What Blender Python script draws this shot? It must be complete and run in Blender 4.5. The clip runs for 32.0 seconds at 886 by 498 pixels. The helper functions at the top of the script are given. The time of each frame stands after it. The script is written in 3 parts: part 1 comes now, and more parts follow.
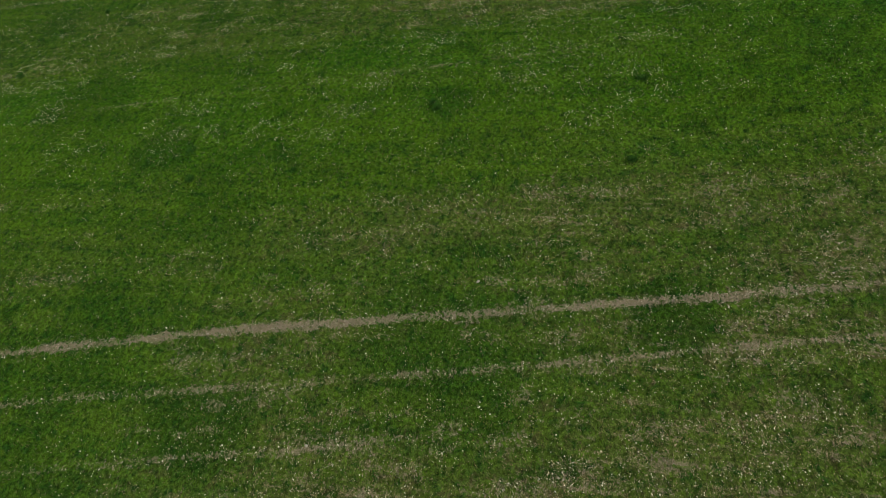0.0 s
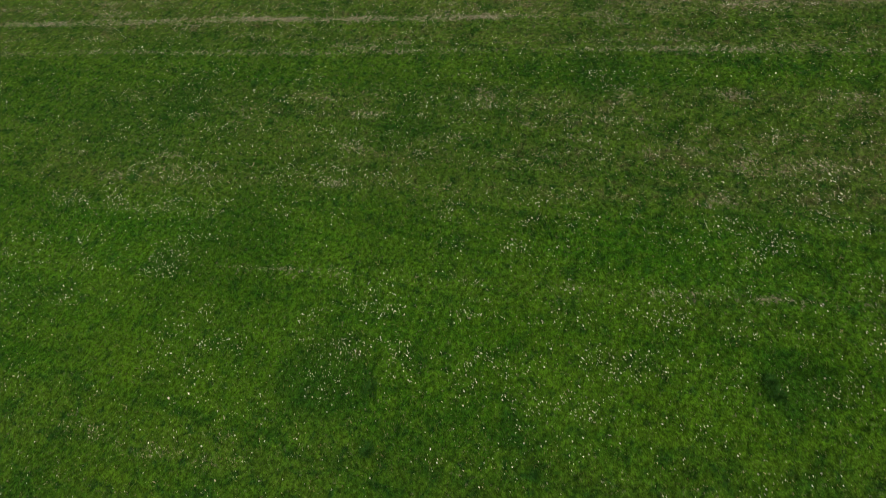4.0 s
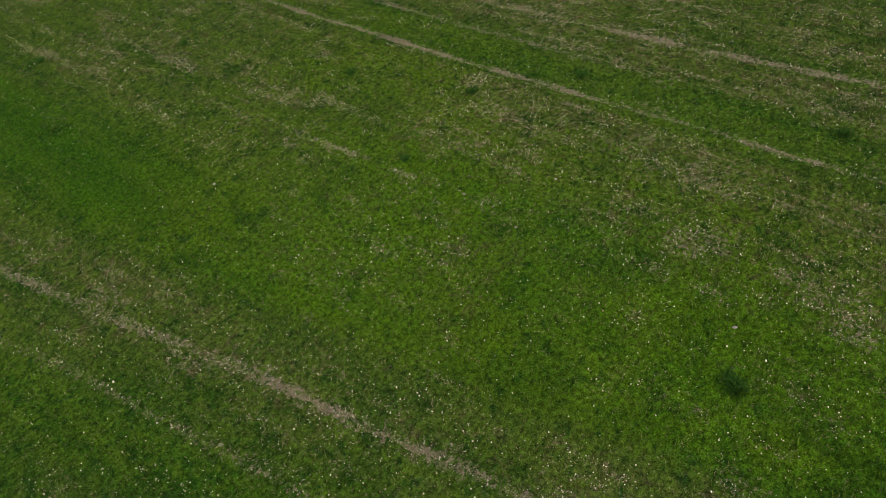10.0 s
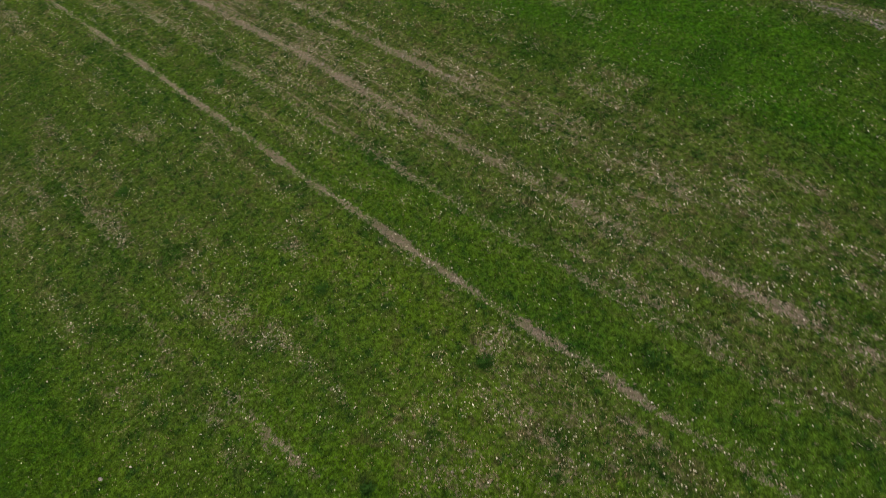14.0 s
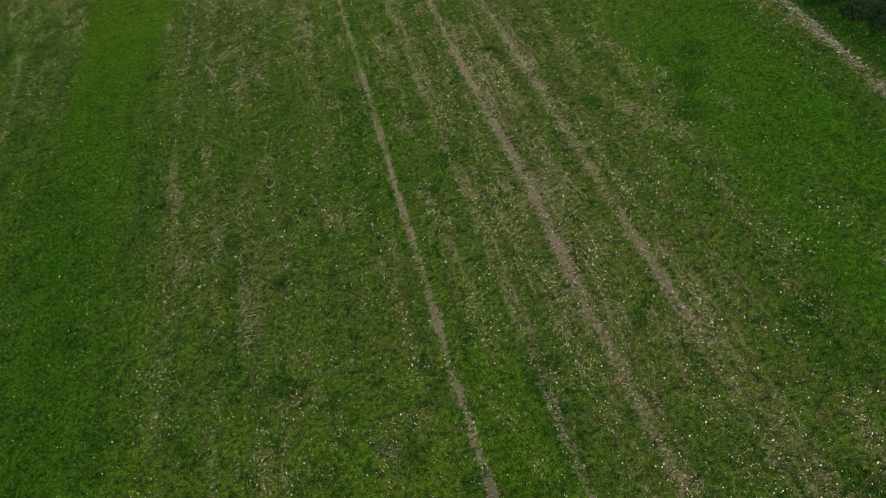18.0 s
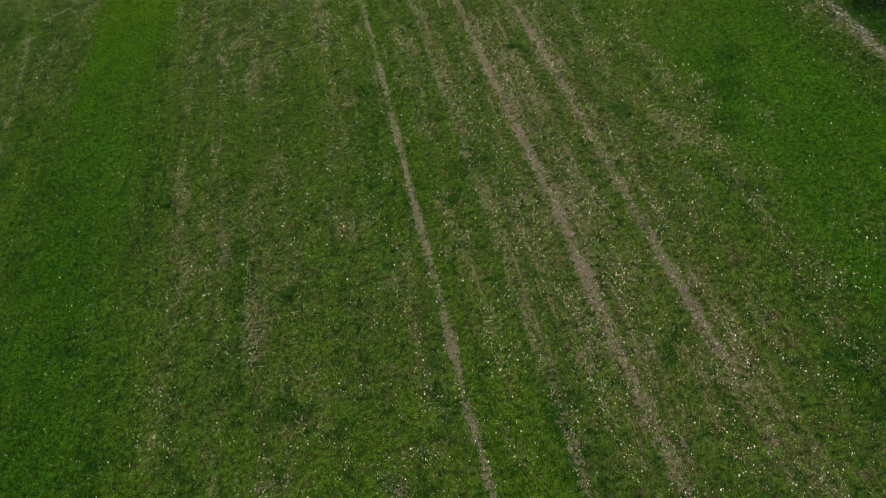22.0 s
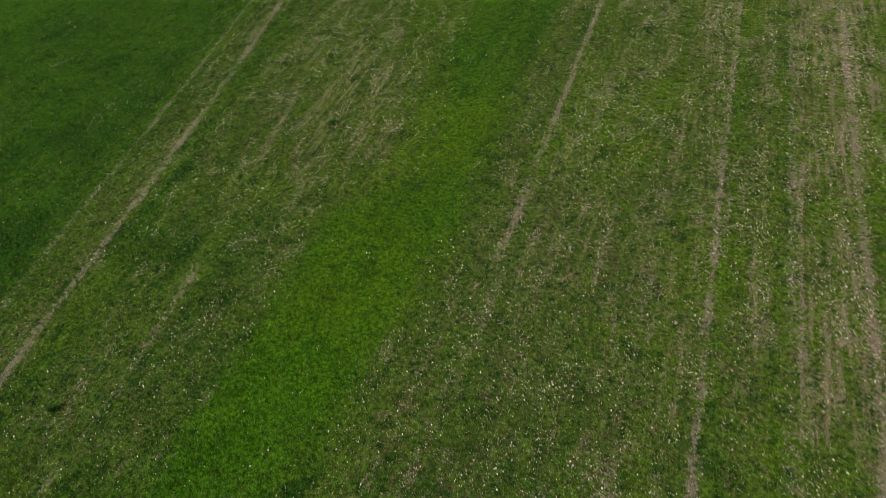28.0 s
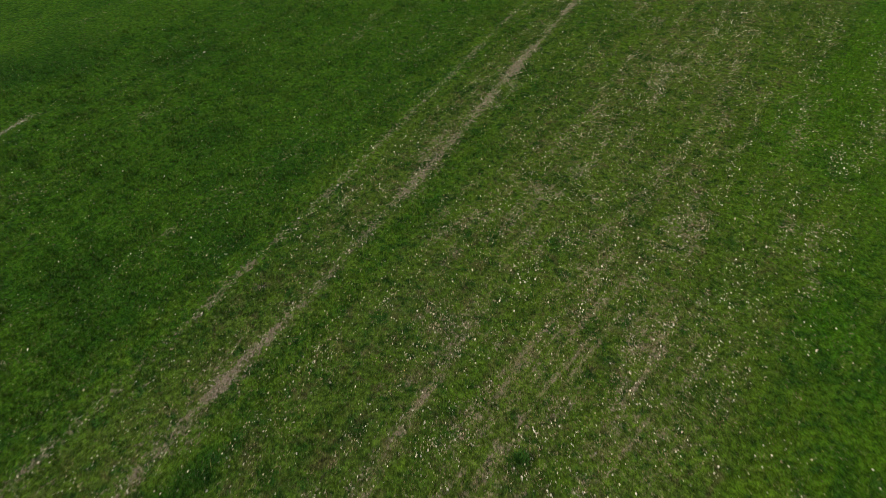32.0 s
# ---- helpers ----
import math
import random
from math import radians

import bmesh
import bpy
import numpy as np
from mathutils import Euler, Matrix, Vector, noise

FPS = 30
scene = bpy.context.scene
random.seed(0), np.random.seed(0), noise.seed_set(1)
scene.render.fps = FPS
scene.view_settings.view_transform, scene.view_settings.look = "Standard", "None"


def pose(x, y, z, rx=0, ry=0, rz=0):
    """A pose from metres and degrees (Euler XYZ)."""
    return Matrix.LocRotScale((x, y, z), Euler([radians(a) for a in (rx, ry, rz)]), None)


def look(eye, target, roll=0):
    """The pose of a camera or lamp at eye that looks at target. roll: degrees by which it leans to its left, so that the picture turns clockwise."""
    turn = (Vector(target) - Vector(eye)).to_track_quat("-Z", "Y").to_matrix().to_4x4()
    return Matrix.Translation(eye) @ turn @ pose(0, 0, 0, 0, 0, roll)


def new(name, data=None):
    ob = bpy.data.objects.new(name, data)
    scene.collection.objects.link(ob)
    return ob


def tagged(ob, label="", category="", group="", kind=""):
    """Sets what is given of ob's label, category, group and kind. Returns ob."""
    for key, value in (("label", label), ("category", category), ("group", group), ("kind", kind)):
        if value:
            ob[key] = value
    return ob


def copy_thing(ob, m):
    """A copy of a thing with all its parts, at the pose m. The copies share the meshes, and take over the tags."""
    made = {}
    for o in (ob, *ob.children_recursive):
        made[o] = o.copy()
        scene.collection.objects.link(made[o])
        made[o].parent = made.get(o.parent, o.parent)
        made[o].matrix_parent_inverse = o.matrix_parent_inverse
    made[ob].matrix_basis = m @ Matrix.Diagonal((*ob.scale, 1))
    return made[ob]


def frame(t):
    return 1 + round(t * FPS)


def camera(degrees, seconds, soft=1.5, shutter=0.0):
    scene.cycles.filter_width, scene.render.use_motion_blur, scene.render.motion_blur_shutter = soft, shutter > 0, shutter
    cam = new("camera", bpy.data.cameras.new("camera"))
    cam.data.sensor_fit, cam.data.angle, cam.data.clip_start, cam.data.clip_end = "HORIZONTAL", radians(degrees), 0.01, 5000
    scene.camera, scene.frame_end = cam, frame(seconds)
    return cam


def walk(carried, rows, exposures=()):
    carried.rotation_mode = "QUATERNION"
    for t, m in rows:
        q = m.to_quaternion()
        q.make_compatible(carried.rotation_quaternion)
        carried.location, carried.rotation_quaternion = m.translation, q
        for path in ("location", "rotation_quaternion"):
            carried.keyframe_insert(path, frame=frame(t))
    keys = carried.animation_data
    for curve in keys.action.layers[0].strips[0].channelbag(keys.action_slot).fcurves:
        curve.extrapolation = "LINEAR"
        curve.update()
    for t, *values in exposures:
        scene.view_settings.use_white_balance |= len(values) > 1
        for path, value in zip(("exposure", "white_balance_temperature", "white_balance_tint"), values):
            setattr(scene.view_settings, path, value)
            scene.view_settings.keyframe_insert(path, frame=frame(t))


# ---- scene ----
# ---------------------------------------------------------------- camera
cam = camera(64.65, 32.0, soft=0.9, shutter=0.25)
PATH = [
    (0, (-42.562, -27.605, 17.297), (-36.706, -25.300, 9.525), -13.72),
    (0.5, (-41.211, -27.013, 16.898), (-35.364, -24.639, 9.141), -13.63),
    (1, (-39.937, -26.146, 16.473), (-34.206, -23.189, 8.831), -13.80),
    (1.5, (-38.677, -25.178, 16.080), (-33.050, -21.906, 8.489), -13.92),
    (2, (-37.532, -24.025, 15.788), (-31.930, -20.654, 8.221), -13.86),
    (2.5, (-36.447, -22.786, 15.425), (-30.857, -19.300, 7.901), -13.79),
    (4.5, (-28.034, -16.944, 16.249), (-23.419, -13.863, 7.930), -16.12),
    (5, (-25.404, -15.770, 15.984), (-20.867, -12.703, 7.617), -16.53),
    (5.5, (-22.813, -14.567, 15.771), (-18.289, -11.554, 7.377), -16.14),
    (6, (-19.888, -13.460, 15.467), (-15.430, -10.445, 7.039), -16.56),
    (6.1, (-19.399, -13.082, 15.013), (-14.756, -10.026, 6.700), -15.35),
    (6.2, (-18.939, -12.685, 14.594), (-13.343, -9.404, 6.983), -12.88),
    (6.5, (-17.796, -12.243, 14.443), (-12.197, -8.971, 6.831), -12.71),
    (7, (-16.504, -11.762, 14.407), (-10.940, -8.512, 6.759), -12.67),
    (7.5, (-16.007, -11.522, 14.384), (-10.466, -8.284, 6.715), -12.58),
    (8, (-15.818, -11.326, 14.453), (-10.342, -8.091, 6.737), -12.55),
    (8.5, (-15.666, -11.156, 14.569), (-10.469, -7.421, 6.885), -12.77),
    (9, (-15.628, -11.167, 14.445), (-10.737, -6.824, 6.881), -13.14),
    (9.5, (-15.630, -11.184, 14.412), (-11.073, -6.370, 6.925), -13.42),
    (10, (-15.644, -11.241, 14.367), (-11.231, -6.301, 6.876), -13.67),
    (10.5, (-15.506, -11.110, 14.380), (-11.149, -6.228, 6.818), -13.81),
    (11, (-14.876, -10.765, 14.416), (-10.622, -5.909, 6.779), -14.21),
    (11.5, (-13.811, -10.143, 14.449), (-9.660, -5.314, 6.738), -14.56),
    (12, (-12.467, -9.356, 14.371), (-8.444, -4.454, 6.639), -14.85),
    (12.5, (-10.952, -8.469, 14.231), (-7.057, -3.457, 6.504), -15.22),
    (13, (-9.215, -7.405, 14.085), (-5.407, -2.358, 6.337), -15.63),
    (13.5, (-7.380, -6.218, 13.968), (-3.674, -1.125, 6.201), -16.00),
    (14, (-5.648, -4.887, 13.893), (-2.191, 0.454, 6.178), -15.96),
    (14.5, (-3.735, -3.546, 13.763), (-0.807, 2.262, 6.168), -16.53),
    (15, (-1.959, -2.277, 13.638), (0.576, 3.834, 6.139), -16.96),
    (15.5, (-0.528, -1.144, 13.556), (1.726, 5.171, 6.137), -16.97),
    (17.5, (0.254, -0.096, 13.702), (0.857, 6.928, 6.610), -15.83),
    (18, (0.127, -0.048, 13.747), (0.437, 7.034, 6.693), -15.27),
    (18.5, (0.082, -0.084, 13.710), (0.259, 7.014, 6.668), -15.16),
    (19, (0.042, -0.120, 13.711), (0.103, 6.978, 6.667), -15.07),
    (19.5, (-0.013, -0.162, 13.686), (-0.060, 6.935, 6.641), -14.89),
    (20, (-0.018, -0.219, 13.700), (-0.066, 6.851, 6.627), -14.85),
    (20.5, (-0.020, -0.188, 13.674), (-0.045, 6.838, 6.558), -14.85),
    (21, (-0.000, -0.000, 13.638), (-0.000, 6.994, 6.491), -14.88),
    (21.5, (0.084, 0.463, 13.625), (0.119, 7.413, 6.435), -14.86),
    (22, (0.307, 1.431, 13.710), (0.363, 8.333, 6.475), -14.92),
    (22.5, (0.624, 2.800, 13.792), (0.644, 9.689, 6.543), -15.05),
    (23, (0.915, 4.432, 13.897), (0.661, 11.369, 6.700), -14.88),
    (23.5, (1.209, 6.157, 13.977), (0.733, 13.143, 6.838), -14.68),
    (24, (1.530, 8.001, 14.168), (0.752, 15.001, 7.069), -14.83),
    (24.5, (1.580, 9.571, 14.239), (0.534, 16.636, 7.239), -14.28),
    (25, (1.612, 11.437, 14.309), (0.262, 18.541, 7.403), -13.82),
    (25.5, (1.507, 13.306, 14.373), (-0.068, 20.436, 7.541), -13.31),
    (26, (1.257, 15.161, 14.477), (-0.452, 22.303, 7.689), -13.00),
    (26.5, (0.892, 16.972, 14.365), (-1.191, 24.094, 7.662), -12.51),
    (28.5, (-1.653, 24.891, 14.550), (-5.177, 31.424, 7.849), -9.90),
    (29, (-2.783, 26.705, 14.162), (-6.548, 33.113, 7.472), -9.01),
    (29.5, (-3.857, 28.409, 13.736), (-8.616, 34.307, 7.211), -7.19),
    (30, (-4.781, 30.293, 13.363), (-10.155, 35.737, 6.922), -6.44),
    (30.5, (-5.969, 32.024, 13.468), (-11.311, 37.459, 6.993), -6.37),
    (31, (-7.353, 33.721, 13.134), (-12.661, 39.216, 6.683), -6.18),
    (31.5, (-8.857, 35.692, 12.251), (-14.159, 41.135, 5.751), -6.23),
    (32, (-10.691, 37.924, 11.375), (-15.973, 43.332, 4.828), -6.48),
]
walk(cam, [(t, look(eye, target, roll)) for t, eye, target, roll in PATH],
     [(t, stops, 6500, tint) for t, stops, tint in ((0, 0.30, 7), (5, 0.38, 6), (7, 0.33, 5), (9, 0.28, 14), (12, 0.28, 22), (15, 0.26, 19.5), (18, 0.23, 9), (24, 0.24, 9.5), (26, 0.35, 14.5), (29, 0.36, 14.5), (32, 0.31, 13))])
SKY, SUN, GRASS = 0.07, 1.7, 470000
# ---------------------------------------------------------------- light
world = bpy.data.worlds.new("overcast_sky")
scene.world = world
world.use_nodes = True
wn = world.node_tree.nodes
sky = wn.new("ShaderNodeTexSky")
sky.sky_type = "NISHITA"
sky.sun_disc = False
sky.sun_elevation = radians(40)
sky.sun_rotation = radians(200)
sky.dust_density = 6.0
sky.air_density = 0.6
sky.ozone_density = 0.3
world.node_tree.links.new(sky.outputs[0], wn["Background"].inputs[0])
wn["Background"].inputs[1].default_value = SKY
sun = new("sun", bpy.data.lights.new("sun", "SUN"))
sun.data.energy, sun.data.angle, sun.data.color = SUN, radians(16), (1.0, 0.95, 0.87)
sun.matrix_world = look((0, 0, 60), (22, 52, 0)) 

# ---------------------------------------------------------------- materials


def nodes(name):
    m = bpy.data.materials.new(name)
    m.use_nodes = True
    return m, m.node_tree.nodes, m.node_tree.links, m.node_tree.nodes["Principled BSDF"]


class Net:
    """Short ways to wire a node tree."""

    def __init__(self, tree):
        self.n, self.l = tree.nodes, tree.links

    def link(self, a, b):
        if isinstance(a, bpy.types.NodeSocket):
            self.l.new(a, b)
        else:
            b.default_value = a

    def noise(self, at, scale, detail=4.0, rough=0.6, shift=0.0):
        q = self.n.new("ShaderNodeTexNoise")
        q.inputs["Scale"].default_value = scale
        q.inputs["Detail"].default_value = detail
        q.inputs["Roughness"].default_value = rough
        q.inputs["Distortion"].default_value = shift
        self.l.new(at, q.inputs["Vector"])
        return q.outputs["Fac"]

    def ramp(self, a, lo, hi, out0=0.0, out1=1.0):
        q = self.n.new("ShaderNodeMapRange")
        q.interpolation_type = "SMOOTHSTEP"
        for k, v in zip(("Value", "From Min", "From Max", "To Min", "To Max"), (a, lo, hi, out0, out1)):
            self.link(v, q.inputs[k])
        return q.outputs[0]

    def math(self, op, a, b=0.0):
        q = self.n.new("ShaderNodeMath")
        q.operation = op
        self.link(a, q.inputs[0]), self.link(b, q.inputs[1])
        return q.outputs[0]

    def mix(self, f, a, b):
        q = self.n.new("ShaderNodeMix")
        q.data_type = "RGBA"
        self.link(f, q.inputs[0]), self.link(a, q.inputs[6]), self.link(b, q.inputs[7])
        return q.outputs[2]

    def attr(self, name):
        q = self.n.new("ShaderNodeAttribute")
        q.attribute_name = name
        return q.outputs["Fac"]

    def place(self, scale=(1, 1, 1), turn=0.0):
        g = self.n.new("ShaderNodeNewGeometry")
        q = self.n.new("ShaderNodeMapping")
        q.vector_type = "POINT"
        q.inputs["Scale"].default_value = scale
        q.inputs["Rotation"].default_value = (0, 0, radians(turn))
        self.l.new(g.outputs["Position"], q.inputs["Vector"])
        return q.outputs[0]


def drill_rows(net, scale, detail=4.0):
    """Streaks along the way the field was worked."""
    f = net.attr("lean")
    straight = net.noise(net.place((scale, scale * 0.07, 1)), 1.0, detail, 0.6)
    slant = net.noise(net.place((scale, scale * 0.07, 1), 10.7), 1.0, detail, 0.6)
    return net.math("ADD", net.math("MULTIPLY", straight, net.math("SUBTRACT", 1.0, f)), net.math("MULTIPLY", slant, f))


def grass_colour(net):
    """Living grass: fresh, deep or bluish by patches and clumps, duller where the sward is thin."""
    flat = net.place()
    patch = net.noise(flat, 0.25, 4.0, 0.6, 0.5)
    clump = net.noise(flat, 0.85, 5.0, 0.66, 0.7)
    small = net.noise(flat, 3.1, 4.0, 0.66, 0.3)
    c = net.mix(net.ramp(patch, 0.34, 0.66), LUSH, MID)
    c = net.mix(net.ramp(drill_rows(net, 1.1), 0.42, 0.60, 0.0, 0.6), c, YOUNG)
    c = net.mix(net.ramp(drill_rows(net, 1.9, 2.0), 0.47, 0.33, 0.0, 0.6), c, DEEP)
    c = net.mix(net.math("MULTIPLY", net.attr("thin"), net.ramp(small, 0.32, 0.60, 0.35, 1.0)), c, WORN)
    c = net.mix(net.ramp(small, 0.47, 0.64, 0.0, 0.7), c, YOUNG)
    c = net.mix(net.ramp(net.attr("lush"), 0.0, 1.0, 0.0, 0.85), c, BRIGHT)
    c = net.mix(net.math("MULTIPLY", net.attr("young"), net.ramp(clump, 0.36, 0.60, 0.45, 1.0)), c, FRESH)
    shade = net.math("SUBTRACT", 1.0, net.math("MULTIPLY", net.attr("lush"), 0.65))
    c = net.mix(net.math("MULTIPLY", net.ramp(clump, 0.47, 0.33, 0.0, 0.75), shade), c, DEEP)
    c = net.mix(net.math("MULTIPLY", net.ramp(small, 0.47, 0.35, 0.0, 0.85), shade), c, BLUISH)
    moss = net.noise(net.place((1, 1, 1), 33.0), 2.3, 4.0, 0.68, 0.5)
    c = net.mix(net.math("MULTIPLY", net.ramp(moss, 0.51, 0.67, 0.0, 0.58), net.ramp(net.attr("thin"), 0.08, 0.5)), c, RUSSET)
    return net.mix(net.ramp(net.attr("dark"), 0.0, 1.0, 0.0, 0.88), c, DEEP)


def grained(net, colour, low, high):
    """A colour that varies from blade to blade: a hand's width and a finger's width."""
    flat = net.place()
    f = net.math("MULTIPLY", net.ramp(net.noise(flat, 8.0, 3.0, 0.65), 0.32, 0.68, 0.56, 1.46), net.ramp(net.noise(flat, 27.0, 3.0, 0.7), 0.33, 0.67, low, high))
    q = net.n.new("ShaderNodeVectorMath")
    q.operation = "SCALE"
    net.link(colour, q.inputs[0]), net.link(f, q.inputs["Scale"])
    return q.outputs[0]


DEEP, LUSH, MID, BLUISH = (0.013, 0.054, 0.005, 1), (0.027, 0.094, 0.005, 1), (0.042, 0.108, 0.007, 1), (0.017, 0.060, 0.009, 1)
RUSSET = (0.098, 0.082, 0.036, 1)
YOUNG, BRIGHT, WORN, FRESH = (0.072, 0.144, 0.010, 1), (0.036, 0.138, 0.003, 1), (0.086, 0.108, 0.028, 1), (0.076, 0.158, 0.005, 1)

meadow, mn, ml, mb = nodes("meadow_ground")
net = Net(meadow.node_tree)
here = net.place()
fine = net.noise(here, 9.0, 5.0, 0.7)
crumb = net.noise(here, 34.0, 3.0, 0.75)
clod = net.noise(here, 3.6, 5.0, 0.7)
gap = net.noise(here, 1.7, 4.0, 0.65)
rows = drill_rows(net, 5.5, 2.0)
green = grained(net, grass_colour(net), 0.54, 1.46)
straw = net.mix(net.ramp(crumb, 0.36, 0.66), (0.105, 0.088, 0.042, 1), (0.40, 0.34, 0.20, 1))
soil = net.mix(net.ramp(crumb, 0.34, 0.64), (0.100, 0.074, 0.052, 1), (0.42, 0.345, 0.265, 1))
soil = net.mix(net.ramp(clod, 0.46, 0.64, 0.0, 0.6), soil, (0.135, 0.125, 0.058, 1))


def mixed(first, *more):
    """first plus each (value, weight) about its middle."""
    for value, weight in more:
        first = net.math("ADD", first, net.math("MULTIPLY", net.math("SUBTRACT", value, 0.5), weight))
    return first


# dead stalks and brown earth between the rows, where the sward is thin
thin_here = net.math("MULTIPLY", net.attr("thin"), 0.62)
furrow = net.math("MULTIPLY", net.math("SUBTRACT", rows, 0.5), net.math("MULTIPLY", net.attr("thin"), 1.7))
dry = net.ramp(net.math("ADD", mixed(thin_here, (crumb, 2.0), (fine, 1.5), (clod, 0.9)), furrow), 0.60, 0.92, 0.0, 0.72)
green = net.mix(dry, green, straw)
earth = net.ramp(net.math("ADD", mixed(thin_here, (gap, 1.9), (fine, 1.2), (crumb, 0.8)), furrow), 0.64, 0.97, 0.0, 0.64)
green = net.mix(earth, green, soil)
bare = net.ramp(mixed(net.attr("bare"), (clod, 1.9), (crumb, 1.9), (fine, 3.0)), 0.40, 0.95, 0.0, 0.88)
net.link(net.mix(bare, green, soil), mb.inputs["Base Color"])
mb.inputs["Roughness"].default_value = 0.95
mb.inputs["Specular IOR Level"].default_value = 0.05
bump = mn.new("ShaderNodeBump")
bump.inputs["Strength"].default_value, bump.inputs["Distance"].default_value = 1.0, 0.07
net.link(net.math("ADD", fine, net.math("MULTIPLY", crumb, 0.5)), bump.inputs["Height"])
net.link(bump.outputs[0], mb.inputs["Normal"])

blade, gn, gl, gb = nodes("grass_blades")
net = Net(blade.node_tree)
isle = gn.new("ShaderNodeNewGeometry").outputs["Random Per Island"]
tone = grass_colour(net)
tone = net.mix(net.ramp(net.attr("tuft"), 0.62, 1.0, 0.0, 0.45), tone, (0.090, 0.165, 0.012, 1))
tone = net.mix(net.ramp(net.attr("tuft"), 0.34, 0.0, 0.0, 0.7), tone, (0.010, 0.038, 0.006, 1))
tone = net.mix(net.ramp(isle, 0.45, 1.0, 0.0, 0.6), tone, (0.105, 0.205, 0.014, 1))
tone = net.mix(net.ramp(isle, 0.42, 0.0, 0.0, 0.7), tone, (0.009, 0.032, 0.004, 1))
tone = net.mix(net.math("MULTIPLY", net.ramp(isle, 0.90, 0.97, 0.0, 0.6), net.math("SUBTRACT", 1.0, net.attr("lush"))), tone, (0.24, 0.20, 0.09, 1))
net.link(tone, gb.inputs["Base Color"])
gb.inputs["Roughness"].default_value = 0.6
gb.inputs["Specular IOR Level"].default_value = 0.08


def plain(name, a, b, scale=30.0, rough=0.8, isles=False):
    m, n, l, p = nodes(name)
    q = Net(m.node_tree)
    f = n.new("ShaderNodeNewGeometry").outputs["Random Per Island"] if isles else q.ramp(q.noise(q.place(), scale, 5.0, 0.65), 0.3, 0.7)
    q.link(q.mix(f, (*a, 1), (*b, 1)), p.inputs["Base Color"])
    p.inputs["Roughness"].default_value = rough
    p.inputs["Specular IOR Level"].default_value = 0.12
    return m


straw_mat = plain("dead_grass", (0.19, 0.115, 0.06), (0.52, 0.43, 0.27), isles=True)
white_petal = plain("white_petals", (0.42, 0.37, 0.20), (0.88, 0.86, 0.68), isles=True)
stem_mat = plain("flower_stems", (0.05, 0.11, 0.02), (0.08, 0.15, 0.03))
yellow_petal = plain("yellow_petals", (0.30, 0.25, 0.05), (0.50, 0.42, 0.12), isles=True)
stone_mat = plain("pale_stone", (0.16, 0.135, 0.11), (0.50, 0.46, 0.41), isles=True)
gravel_mat = plain("gravel", (0.045, 0.040, 0.034), (0.36, 0.34, 0.31), isles=True)
big_stone = plain("limestone", (0.22, 0.20, 0.16), (0.48, 0.45, 0.39), 25.0)
leaf_mat = plain("coarse_grass", (0.013, 0.054, 0.006), (0.040, 0.118, 0.012), isles=True)
bush_leaf = plain("bush_leaves", (0.010, 0.028, 0.010), (0.028, 0.060, 0.018), isles=True)
light_leaf = plain("light_leaves", (0.055, 0.12, 0.02), (0.12, 0.20, 0.04), isles=True)
bark_mat = plain("bark", (0.05, 0.036, 0.026), (0.12, 0.095, 0.07), 18.0, 0.9)
